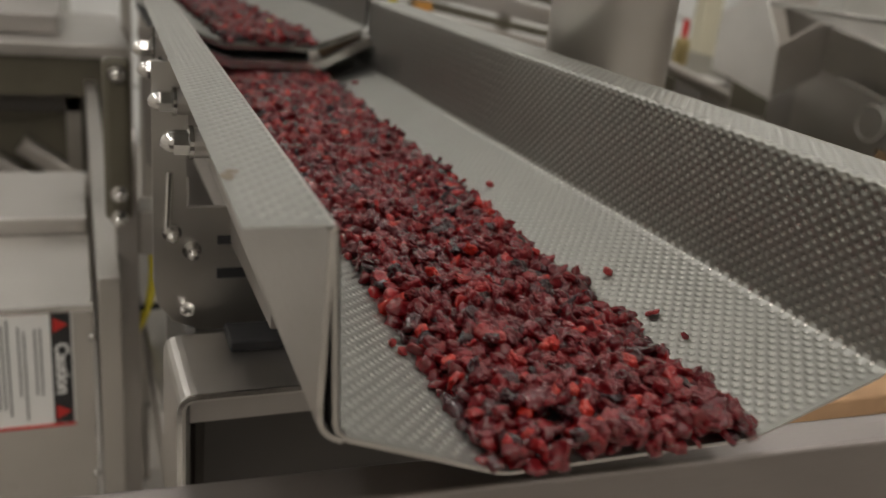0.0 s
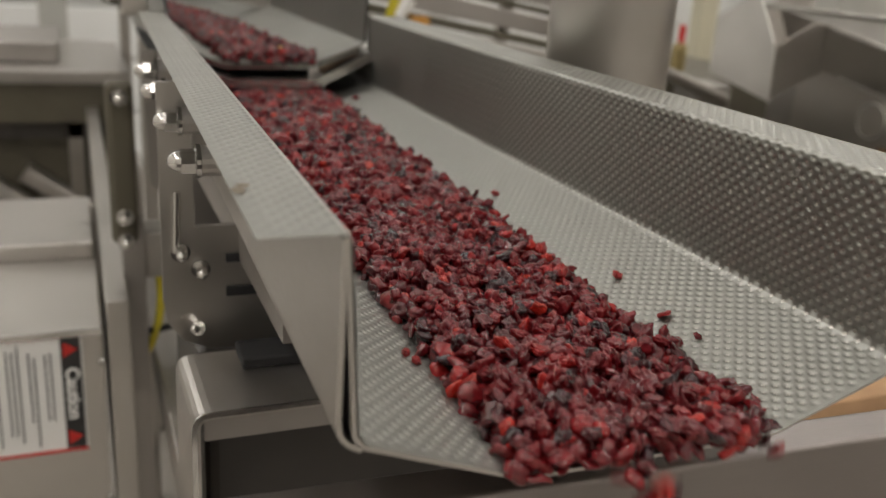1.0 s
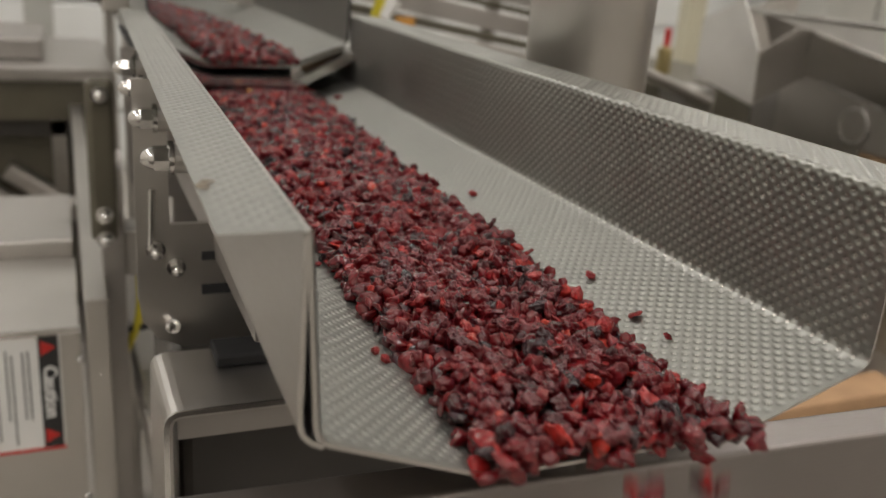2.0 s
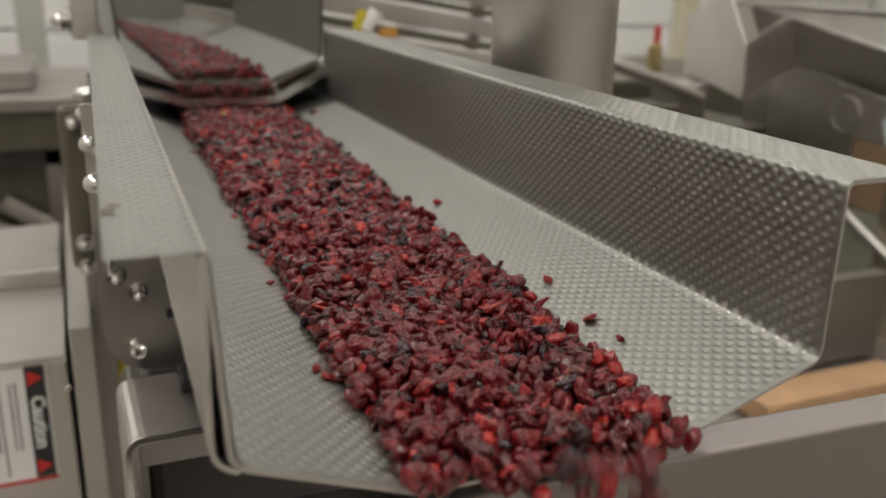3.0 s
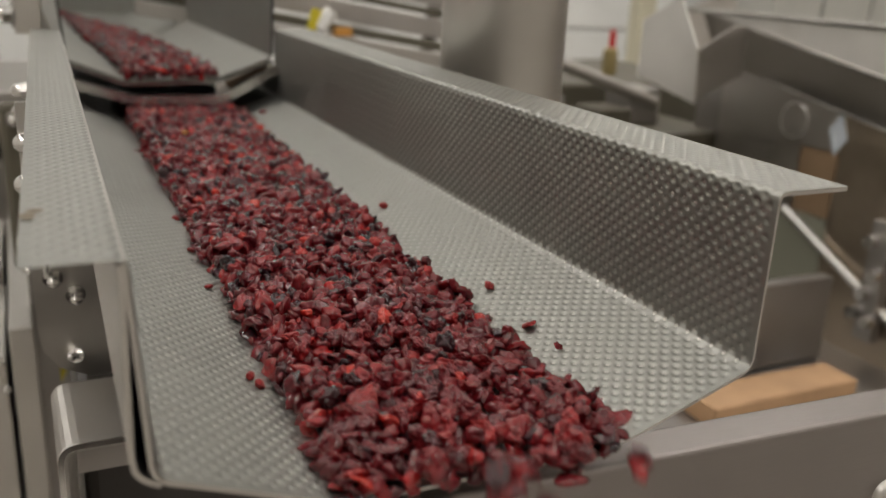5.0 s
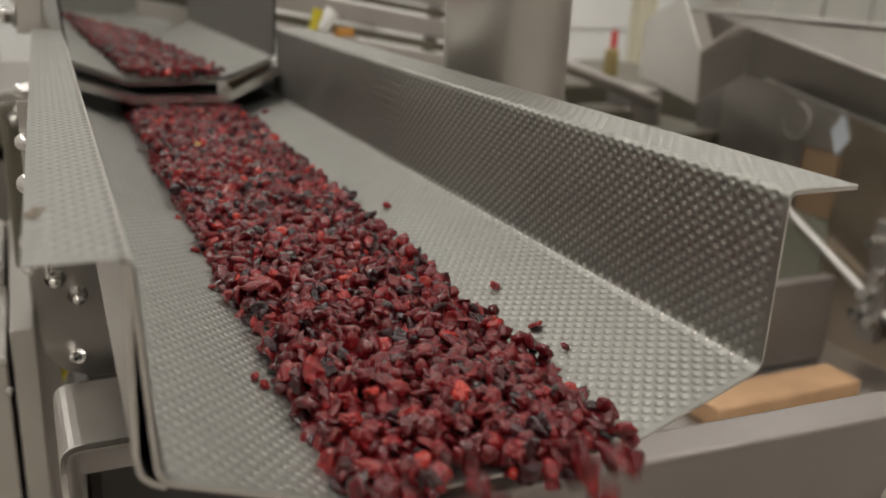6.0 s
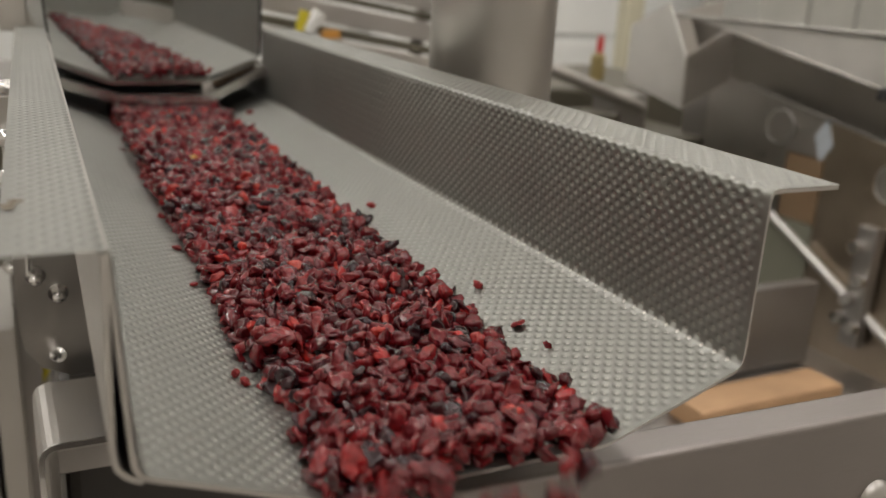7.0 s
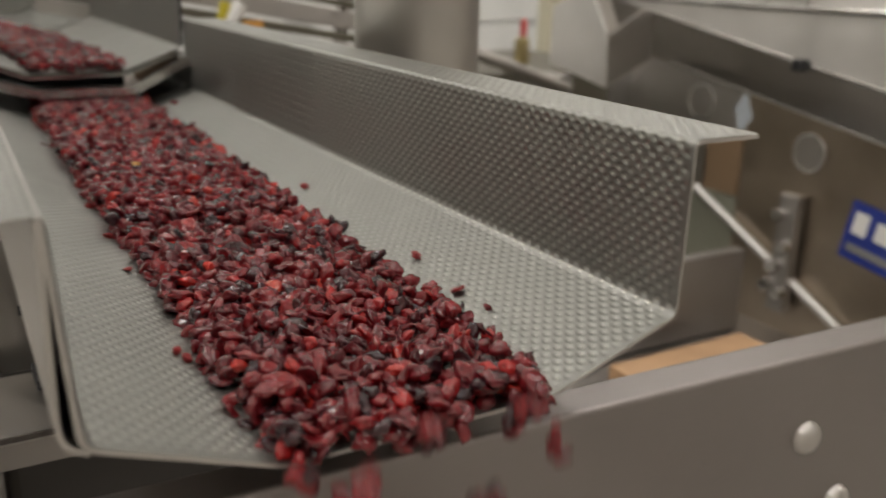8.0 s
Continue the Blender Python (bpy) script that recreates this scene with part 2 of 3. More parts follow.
# ---- the hall ----
X0, X1, Y0, Y1 = -3.2, 5.0, -3.2, 4.6
tagged(part("floor", boxed(X0, X1, Y0, Y1, FLOOR_Z - 0.1, FLOOR_Z), CONCRETE), "worn grey-brown concrete factory floor", "floor", kind="structure")
tagged(part("ceiling", boxed(X0, X1, Y0, Y1, CEIL_Z, CEIL_Z + 0.1), CEILING_PAINT), "plain grey painted hall ceiling", "ceiling", kind="structure")
for nm, b in (("wall_north", (X0, X1, Y1, Y1 + 0.1)), ("wall_south", (X0, X1, Y0 - 0.1, Y0)), ("wall_west", (X0 - 0.1, X0, Y0, Y1)), ("wall_east", (X1, X1 + 0.1, Y0, Y1))):
    w = tagged(part(nm, boxed(*b, FLOOR_Z, CEIL_Z), WHITE_PANEL if nm == "wall_north" else LIGHT_PAINT), "white ribbed panel wall of the hall" if nm == "wall_north" else "plain painted hall wall", "wall", kind="structure")
    if nm == "wall_north":
        for k in range(13):
            z = FLOOR_Z + 0.05 + k * 0.27
            part("panel", boxed(X0 + 0.01, X1 - 0.01, Y1 - 0.03, Y1 - 0.002, z, z + 0.245, bevel=0.008), WHITE_PANEL, w)
for lx, ly in LIGHTS:
    f = thing("ceiling_light", "long white ceiling light with a glowing diffuser", "ceiling light", pose(lx, ly, CEIL_Z), group="ceiling lights")
    part("housing", boxed(-0.16, 0.16, -0.62, 0.62, -0.05, 0), WHITE_PANEL, f)
    part("diffuser", boxed(-0.145, 0.145, -0.605, 0.605, -0.062, -0.05), GLOW, f)

# ---- the main vibrating conveyor ----
conveyor = thing("vibrating_conveyor", "stainless steel vibrating conveyor with a dimpled pan", "conveyor", pose(0, 0, 0))
PAN = [(-0.1895, 0.1100), (-0.1535, 0.1100), (-0.1480, 0.020), (-0.070, -0.009), (0.070, -0.009), (0.150, 0.020), (0.1505, 0.1145), (0.197, 0.1145)]
PAN_END = 0.975


def narrowed(x, y):
    """The pan narrows a little towards its rear, on the side with the fixings."""
    return x + 0.023 * min(1.0, max(0.0, y)) * min(1.0, max(0.0, -x / 0.15))


def narrow(bm):
    for v in bm.verts:
        v.co.x = narrowed(v.co.x, v.co.y)
    return bm


P_S, P_Y = 0.0082, 0.0100


def dimpled_pan():
    """One folded sheet, embossed all over with staggered round pits."""
    pts = rounded(PAN, 0.005, 5)
    seg = [(b - a).length for a, b in zip(pts, pts[1:])]
    cum = np.concatenate([[0], np.cumsum(seg)])
    s = np.arange(0, cum[-1], P_S / 8)
    px, pz = np.interp(s, cum, [p.x for p in pts]), np.interp(s, cum, [p.y for p in pts])
    dx, dz = np.gradient(px, s), np.gradient(pz, s)
    nx, nz = -dz, dx
    y = np.concatenate([np.arange(0, 0.5, P_Y / 8), np.arange(0.5, PAN_END, P_Y / 5)])
    S, Y = np.meshgrid(s, y)
    wave = np.cos(2 * np.pi * S / P_S) * np.cos(2 * np.pi * Y / P_Y)
    pit = np.clip((-wave - 0.30) / 0.45, 0, 1)
    pit = pit * pit * (3 - 2 * pit)
    h = 0.00006 * np.clip(wave, 0, 1) - 0.00080 * pit
    h *= np.clip((Y - 0.002) / 0.005, 0, 1) * np.clip((S - 0.002) / 0.005, 0, 1) * np.clip((s[-1] - S - 0.002) / 0.005, 0, 1)
    X = px[None, :] + nx[None, :] * h
    X = X + 0.023 * Y * np.clip(-X / 0.15, 0, 1)
    V = np.stack([X, Y, pz[None, :] + nz[None, :] * h], -1).reshape(-1, 3)
    r, c = S.shape
    i = (np.arange(r - 1)[:, None] * c + np.arange(c - 1)[None, :]).ravel()
    F = np.stack([i, i + 1, i + 1 + c, i + c], -1)
    me = bpy.data.meshes.new("pan")
    me.from_pydata(V.tolist(), [], F.tolist())
    me.polygons.foreach_set("use_smooth", np.ones(len(F), dtype=bool))
    me.materials.append(STEEL_PAN)
    ob = new("pan", me)
    ob.parent = conveyor
    return tagged(ob, "dimpled stainless steel pan with folded sides")


dimpled_pan()
LOW = [(x + (0.0006 if x > 0.14 else -0.0006 if x < -0.145 else 0), z - 0.0007) for x, z in PAN]
part("pan_backing", narrow(folded(LOW[1:], 0.0015, PAN_END, 0.0022)), STEEL, conveyor)
part("side_plate", narrow(folded([(-0.1555, 0.1085), (-0.1552, 0.1060), (-0.1562, 0.0310), (-0.1553, 0.0245), (-0.1515, 0.0205), (-0.1465, 0.0180)][::-1], 0.0, PAN_END, -0.0022, 0.004)), STEEL, conveyor, "smooth outer side plate with a rolled lower edge")
part("side_plate", folded([(0.1540, 0.018), (0.1560, 0.110)], 0.01, PAN_END, 0.0022), STEEL, conveyor)
for x in (-0.12, 0.12):
    part("stiffener", boxed(x - 0.006, x + 0.006, 0.25, PAN_END, -0.05, -0.004 if abs(x) < 0.08 else 0.004), STEEL_DARK, conveyor)
# dried smear on the folded edge
sm = bmesh.new()
rnd = random.Random(5)
for k, (cx, cy, rx, ry) in enumerate(((-0.1850, 0.066, 0.0030, 0.0055), (-0.182, 0.073, 0.0035, 0.003))):
    sm.faces.new([sm.verts.new((cx + rx * math.cos(a) * rnd.uniform(0.85, 1.1), cy + ry * math.sin(a) * rnd.uniform(0.85, 1.1), 0.1104 + 0.0002 * k)) for a in [q * math.pi / 12 for q in range(24)]])
part("smear", sm, STAIN, conveyor, "faint dried residue on the folded edge")
# hanging bracket and nuts at the side
br = prism([(-0.189, 0.100), (-0.164, 0.100), (-0.162, -0.02), (0.12, -0.02), (0.12, -0.145), (-0.12, -0.137), (-0.152, -0.132), (-0.174, -0.122), (-0.186, -0.105), (-0.189, -0.085)], "y", 0.43, 0.436)
part("hanger_plate", br, STEEL_V, conveyor, "bent steel hanger plate with a rounded corner")
part("hanger_plate", prism([(-0.176, 0.080), (-0.160, 0.080), (-0.158, -0.02), (0.12, -0.02), (0.12, -0.10), (-0.15, -0.10), (-0.17, -0.08)], "y", 0.80, 0.806), STEEL_DARK, conveyor)
part("side_rail", narrow(boxed(-0.172, -0.1585, 0.437, 0.86, 0.030, 0.088, bevel=0.002)), STEEL_DARK, conveyor)
for y, z in ((0.306, 0.066), (0.420, 0.071), (0.548, 0.074), (0.635, 0.080)):
    acorn_nut(conveyor, pose(-0.1715, y, z, 0, -90, 0), 0.0078)
    b = bmesh.new()
    rod(b, (-0.1715, y, z), (narrowed(-0.158, y), y, z), 0.0105, 20)
    part("spacer", b, STEEL, conveyor)
for x, z in ((-0.174, -0.041), (-0.158, -0.057)):
    acorn_nut(conveyor, pose(x, 0.430, z, 90, 0, 0), 0.0052)
b = bmesh.new()
rod(b, (-0.178, 0.426, -0.040), (-0.176, 0.426, 0.012), 0.003, 10)
part("stud", b, CHROME, conveyor)
acorn_nut(conveyor, pose(-0.160, 0.430, -0.112, 70, 0, -25), 0.0040)
for x0, x1, z0, z1 in ((-0.137, -0.112, -0.052, -0.045), (-0.137, -0.105, -0.083, -0.075)):
    part("slot", boxed(x0, x1, 0.4265, 0.4295, z0, z1), RUBBER, conveyor, "dark slot in the hanger plate")
part("drive_link", prism([(-0.155, -0.140), (-0.100, -0.138), (-0.105, -0.165), (-0.130, -0.175), (-0.160, -0.165)], "y", 0.45, 0.55), STEEL_DARK, conveyor)
part("rubber_mount", boxed(-0.125, -0.02, 0.40, 0.55, -0.168, -0.146, bevel=0.004), RUBBER, conveyor)
for x in (-0.10, 0.11):
    for y in (0.56, 0.82):
        part("spring_leg", boxed(x - 0.02, x + 0.02, y, y + 0.012, -0.40, -0.05, bevel=0.002), STEEL_DARK, conveyor)

# ---- the base frame under the conveyor ----
base = thing("conveyor_base", "heavy welded stainless steel conveyor base", "machine base", pose(0, 0, 0))
ch = bmesh.new()
front = [Vector((p.x, 0.295, p.y)) for p in rounded([(-0.182, -0.40), (-0.182, -0.122), (0.20, -0.122), (0.20, -0.40)], 0.014, 5)]
rear = [Vector((v.x - (0.002 if v.x < 0 else -0.03) * min(1, abs(v.x) / 0.18), 0.40, v.z)) for v in front]
a = [ch.verts.new(v) for v in front]
c = [ch.verts.new(v) for v in rear]
for k in range(len(a) - 1):
    ch.faces.new((a[k], a[k + 1], c[k + 1], c[k]))
bmesh.ops.recalc_face_normals(ch, faces=ch.faces[:])
bmesh.ops.solidify(ch, geom=ch.faces[:], thickness=0.005)
part("channel", ch, STEEL, base, "folded steel channel with a rounded top corner")
part("edge", folded([(-0.1835, -0.40), (-0.1835, -0.1205), (0.2015, -0.1205), (0.2015, -0.40)], 0.2935, 0.2955, 0.004, 0.015), CHROME, base)
part("inner_shelf", boxed(-0.170, 0.190, 0.33, 0.335, -0.165, -0.128), STEEL_DARK, base)
# Added black block that gives the channel's inside its deep shade
part("motor", boxed(-0.165, 0.185, 0.36, 0.60, -0.42, -0.132, bevel=0.01), SHADE_BLACK, base, "black block for the shaded inside of the channel")
part("pad", boxed(-0.135, -0.05, 0.36, 0.398, -0.1218, -0.112, bevel=0.002), RUBBER, base, "black pad on the channel")
part("bottom_plate", boxed(-0.18, 0.20, 0.30, 0.62, -0.43, -0.42), STEEL_DARK, base)
for x in (-0.15, 0.17):
    for y in (0.33, 1.5):
        part("leg", boxed(x - 0.025, x + 0.025, y, y + 0.05, FLOOR_Z, -0.40, bevel=0.003), STEEL_V, base)
part("side_member", boxed(-0.16, -0.11, 0.33, 1.6, -0.47, -0.40, bevel=0.003), STEEL, base)
part("side_member", boxed(0.14, 0.19, 0.33, 1.6, -0.47, -0.40, bevel=0.003), STEEL, base)

# ---- the cross beam under the discharge edge ----
beam = thing("cross_beam", "stainless steel cross beam with domed bolts", "steel beam", pose(0.10, 0.034, -0.046, 0, 0, -2.6))
part("channel", folded([(0, -0.24), (0, 0), (-0.030, 0), (-0.030, -0.03)], -0.45, 0.9, -0.003, 0.004), BEAM_STEEL, beam)
beam.children[0].matrix_basis = pose(0, 0, 0, 0, 0, -90)
for x, z in ((0.214, -0.063), (0.257, -0.124)):
    b = bmesh.new()
    dome(b, pose(x, 0, z, 90, 0, 0), 0.0125, 0.007)
    part("bolt", b, STEEL, beam, "domed bolt head", smooth=True)
for x in (-0.43, 0.86):
    part("post", boxed(x - 0.02, x + 0.02, 0.003, 0.043, FLOOR_Z + 0.046, -0.24), STEEL_V, beam)

# ---- the upper tray ----
tray = thing("upper_tray", "smooth stainless steel feeding tray above the conveyor", "tray", pose(0, 0, 0))
UT = [(-0.138, 0.235), (-0.126, 0.072), (-0.056, 0.045), (0.070, 0.047), (0.144, 0.075), (0.147, 0.25)]
part("trough", folded(UT, 0.97, 2.9, 0.0025, 0.005), STEEL_PAN, tray, "smooth folded tray")
part("rim", folded([(x, z - 0.0045) for x, z in UT[1:-1]], 0.962, 0.9695, 0.0026, 0.004), CHROME, tray, "bright rim of the tray")
LIP = [(-0.150, 0.060), (-0.112, 0.046), (-0.048, 0.0265), (0.068, 0.0258), (0.146, 0.066)]
part("lip", folded(LIP, 0.945, 0.985, 0.012, 0.004), CHROME, tray, "bright folded lip under the tray")
# Black sheet added for the darkness of the gap behind the lip
part("seal", folded([(x, z - 0.002) for x, z in LIP], 0.987, 1.30, 0.004, 0.004), RUBBER, tray, "black sheet painting the dark gap behind the lip")
# Reflections in the gap, put in as an amber strip and a bright patch
part("gap_plate", prism([(0.082, 0.026), (0.140, 0.056), (0.140, 0.070), (0.082, 0.042)], "y", 0.9865, 0.990), AMBER_REFLECTION, tray, "amber-brown strip painting a reflection beside the tray")
part("tab", prism([(0.068, 0.022), (0.0815, 0.027), (0.0815, 0.043), (0.068, 0.040)], "y", 0.9860, 0.990), STEEL_LIT, tray)
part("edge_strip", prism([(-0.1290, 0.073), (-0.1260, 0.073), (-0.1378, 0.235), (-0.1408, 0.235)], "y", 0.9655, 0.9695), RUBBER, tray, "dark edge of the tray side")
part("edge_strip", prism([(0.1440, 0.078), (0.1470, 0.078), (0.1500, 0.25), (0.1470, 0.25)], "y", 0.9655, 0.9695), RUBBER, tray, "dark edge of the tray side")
part("end_plate", boxed(-0.095, 0.131, 2.30, 2.304, 0.047, 0.45), STEEL_PAN, tray)
part("hanger", boxed(-0.185, -0.150, 1.02, 1.05, 0.10, 0.30, bevel=0.003), STEEL_V, tray)
acorn_nut(tray, pose(-0.185, 1.035, 0.125, 0, -90, 0), 0.012)
for y in (1.2, 2.7):
    for x in (-0.10, 0.10):
        part("leg", boxed(x - 0.015, x + 0.015, y + 0.62 if y < 2 else y, y + 0.65 if y < 2 else y + 0.03, FLOOR_Z, 0.05), STEEL_V, tray)
part("rear_pan", narrow(folded([(x, min(z, 0.066 if x > 0 else 0.055)) for x, z in PAN[1:-1]], PAN_END + 0.001, 1.78, 0.003)), STEEL_PAN, conveyor, "smooth rear end of the pan")

# ---- upright pipe beside the conveyor ----
pipe = thing("support_pipe", "thick brushed stainless steel support pipe", "pipe", pose(0.280, 0.53, 0))
b = bmesh.new()
rod(b, (0, 0, FLOOR_Z + 0.012), (0, 0, CEIL_Z), 0.065, 64)
part("tube", b, PIPE_STEEL, pipe, smooth=True)
part("foot_plate", boxed(-0.1, 0.1, -0.1, 0.1, FLOOR_Z, FLOOR_Z + 0.012), STEEL_DARK, pipe)

# ---- control cabinet with the caution label ----
cab = thing("drive_cabinet", "stainless steel drive cabinet with a caution label", "cabinet", pose(0, 0, 0))
part("body", boxed(-0.80, -0.236, 0.91, 1.21, FLOOR_Z + 0.0, -0.312, bevel=0.002), STEEL_V, cab)
part("lid", boxed(-0.81, -0.238, 1.214, 1.50, FLOOR_Z + 0.1, -0.285, bevel=0.003), STEEL, cab)
part("edge_strip", boxed(-0.80, -0.236, 0.905, 0.909, -0.318, -0.309), CHROME, cab)
for z in (-0.36, -0.58):
    b = bmesh.new()
    dome(b, pose(-0.2375, 0.909, z, 90, 0, 0), 0.006, 0.004)
    part("screw", b, CHROME, cab, smooth=True)
label = thing("caution_label", "white caution label with a black band and red triangles", "label", pose(0, 0, 0))
part("sheet", boxed(-0.43, -0.262, 0.9075, 0.9098, -0.492, -0.314), PAPER, label)
part("band", boxed(-0.290, -0.2645, 0.9060, 0.9074, -0.488, -0.318), INK, label, "black band")
for z in (-0.4915, -0.3165):
    part("red_line", boxed(-0.43, -0.262, 0.9060, 0.9074, z - 0.0022, z + 0.0022), RED, label)
for z in (-0.336, -0.470):
    part("triangle", prism([(-0.2865, z - 0.011), (-0.2865, z + 0.011), (-0.268, z)], "y", 0.9040, 0.9058), RED, label, "red warning triangle")
txt = bpy.data.curves.new("caution_word", "FONT")
txt.body, txt.size, txt.align_x, txt.align_y, txt.extrude = "Caution", 0.0245, "CENTER", "CENTER", 0.0006
txt.offset = 0.0006
tmp = bpy.data.objects.new("caution_word", txt)
wm = bpy.data.meshes.new_from_object(tmp)
bpy.data.objects.remove(tmp)
wm.materials.clear()
wm.materials.append(PAPER)
word = new("caution_word", wm)
word.parent = label
word.matrix_basis = pose(-0.2772, 0.9050, -0.403, 90, 90, 0)
rnd = random.Random(3)
for k in range(17):
    x = -0.303 - k * 0.0068
    if k in (2, 5, 9):
        continue
    a, c = rnd.uniform(0.0, 0.012), rnd.uniform(0, 0.05) if k > 2 else 0.03 + rnd.uniform(0, 0.02)
    part("text_line", boxed(x - 0.0013, x + 0.0013, 0.9062, 0.9074, -0.484 + c, -0.322 - a - (0.015 if k < 5 else 0)), GREY_INK, label)

rail = thing("frame_rail", "upright stainless steel frame rail beside the cabinet", "rail", pose(0, 0, 0))
part("bar", boxed(-0.228, -0.198, 0.895, 2.4, -0.72, -0.267, bevel=0.002), STEEL_V, rail)
for y in (0.93, 2.3):
    part("foot", boxed(-0.226, -0.200, y, y + 0.04, FLOOR_Z, -0.72), STEEL_DARK, rail)

# cables by the base
cables = thing("drive_cables", "yellow and grey cables looping down to the base", "cable", pose(0, 0, 0))
tube("cable", [(-0.150, 1.0, -0.25), (-0.151, 1.0, -0.327), (-0.163, 1.0, -0.374), (-0.180, 1.0, -0.405), (-0.206, 1.0, -0.433)], 0.0062, YELLOW, cables, "yellow cable")
tube("cable", [(-0.120, 1.0, -0.352), (-0.150, 1.0, -0.358), (-0.180, 1.0, -0.363), (-0.194, 1.0, -0.370), (-0.206, 1.0, -0.389)], 0.0052, RUBBER, cables, "dark grey cable")
part("junction_box", boxed(-0.17, -0.10, 0.985, 1.05, -0.27, -0.20, bevel=0.004), STEEL, cables)

# drive unit further back at the side
arm = thing("rear_drive", "stainless steel drive unit with round housings", "drive unit", pose(0, 0, 0))
part("arm", boxed(-0.214, -0.178, 0.95, 0.975, -0.205, 0.02, bevel=0.008), DARK_PAINT, arm)
b = bmesh.new()
rod(b, (-0.212, 1.02, -0.14), (-0.17, 1.02, -0.14), 0.05, 40)
part("housing", b, STEEL_V, arm, smooth=False)
part("stand", boxed(-0.20, -0.17, 0.98, 1.06, FLOOR_Z, -0.17), STEEL_DARK, arm)
for z in (-0.20, -0.165, 0.0):
    acorn_nut(arm, pose(-0.196, 0.95, z, 90, 0, 0), 0.008)

# ---- bench and machine parts at the back ----
bench = thing("steel_bench", "dull stainless steel bench with a dark edge", "bench", pose(0, 0, 0))
part("top", boxed(-1.6, -0.11, 2.35, 3.1, -0.20, -0.165, bevel=0.003), STEEL, bench)
part("tray_top", boxed(-1.2, -0.29, 2.5, 2.95, -0.163, -0.105, bevel=0.006), STEEL_DARK, bench)
part("apron", boxed(-1.58, -0.12, 2.37, 2.39, -0.31, -0.20), DARK_PAINT, bench, "dark apron")
# Shade under the apron, put in as a black strip
part("dark_front", boxed(-1.58, -0.12, 2.40, 2.42, -0.36, -0.31), SHADE_BLACK, bench, "black strip painting the shade under the apron")
part("lower_box", boxed(-1.58, -0.14, 2.45, 3.0, -0.90, -0.36, bevel=0.01), DARK_PAINT, bench)
for x0, z0 in ((-0.62, -0.40), (-0.40, -0.46)):
    b = bmesh.new()
    rod(b, (x0, 2.42, z0), (x0 + 0.22, 2.42, z0 - 0.16), 0.03, 16)
    part("brace", b, STEEL, bench)
for x in (-1.55, -0.26):
    for y in (2.42, 3.03):
        part("leg", boxed(x - 0.02, x + 0.02, y - 0.02, y + 0.02, FLOOR_Z, -0.20), STEEL_V, bench)
post = thing("wall_post", "grey painted post before the panel wall", "post", pose(-0.33, 4.2, 0))
part("shaft", boxed(-0.06, 0.06, -0.06, 0.06, FLOOR_Z, CEIL_Z), GREY_PAINT, post)
cream = thing("cream_post", "cream painted post before the panel wall", "post", pose(3.07, 4.0, 0))
part("shaft", boxed(-0.055, 0.055, -0.05, 0.05, FLOOR_Z, CEIL_Z, bevel=0.004), CREAM, cream)

inc = thing("incline_frame", "slanting stainless steel frame with rails", "machine frame", pose(0.30, 1.75, 0.13, 0, 9, 0))
for k, (z, h, m) in enumerate(((0.065, 0.014, STEEL_DARK), (0.037, 0.008, DARK_PAINT), (0.0, 0.022, STEEL_DARK), (-0.040, 0.010, DARK_PAINT), (-0.070, 0.015, STEEL))):
    part("rail", boxed(-0.25, 0.58, k * -0.02, k * -0.02 + 0.03, z - h, z + h, bevel=0.002), m, inc)
for x in (0.0, 0.45):
    part("upright", boxed(x, x + 0.03, 0.03, 0.05, -1.0, 0.1), STEEL_DARK, inc)
roll = thing("tape_roll", "yellow and white plastic roll on the frame", "roll", pose(0.40, 1.62, 0.062))
b = bmesh.new()
rod(b, (0, 0, 0), (0.012, 0, 0.045), 0.011, 20)
part("yellow_end", b, YELLOW, roll)
b = bmesh.new()
rod(b, (0.016, 0, 0.002), (0.045, 0, 0.042), 0.016, 20)
part("white_core", b, PAPER, roll)
part("tag", boxed(0.05, 0.09, -0.01, 0.01, -0.012, 0.006), ORANGE, roll, "orange plastic tag")
part("rest", boxed(-0.02, 0.10, 0.0, 0.12, -0.03, -0.013), STEEL, roll)

# ---- the neighbouring machine ----
mach = thing("neighbour_conveyor", "stainless steel conveyor with a spout and brown-tinted steel guard", "conveyor", pose(0, 0, 0))
YE = 1.42
# Side faces that catch the light use the paler steel, other faces plain steel
part("spout_side", prism([(1.645, 0.096), (1.50, 0.160), (YE, 0.041), (YE - 0.01, -0.088), (1.645, -0.048)], "x", 1.300, 1.304), STEEL_LIT, mach, "bright folded spout side")
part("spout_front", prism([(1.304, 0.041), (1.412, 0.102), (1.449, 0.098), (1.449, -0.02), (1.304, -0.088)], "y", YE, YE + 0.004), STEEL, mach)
part("spout_back", prism([(1.304, 0.096), (1.60, 0.17), (1.60, -0.05), (1.304, -0.048)], "y", 1.64, 1.645), STEEL, mach)
part("upper_panel", prism([(1.66, 0.131), (0.2, 0.115), (0.2, -0.115), (YE, 0.096)], "x", 1.45, 1.454), STEEL_LIT, mach, "sloping bright side panel")
part("top_edge", boxed(1.440, 1.462, 0.2, 1.66, 0.120, 0.132, bevel=0.003), CHROME, mach)
lp = bmesh.new()
q = [lp.verts.new(v) for v in ((1.454, 1.60, 0.125), (1.454, 0.2, -0.117), (1.52, 0.2, -0.235), (1.52, 1.60, 0.0))]
lp.faces.new(q)
bmesh.ops.solidify(lp, geom=lp.faces[:], thickness=0.004)
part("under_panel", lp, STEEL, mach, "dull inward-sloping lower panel")
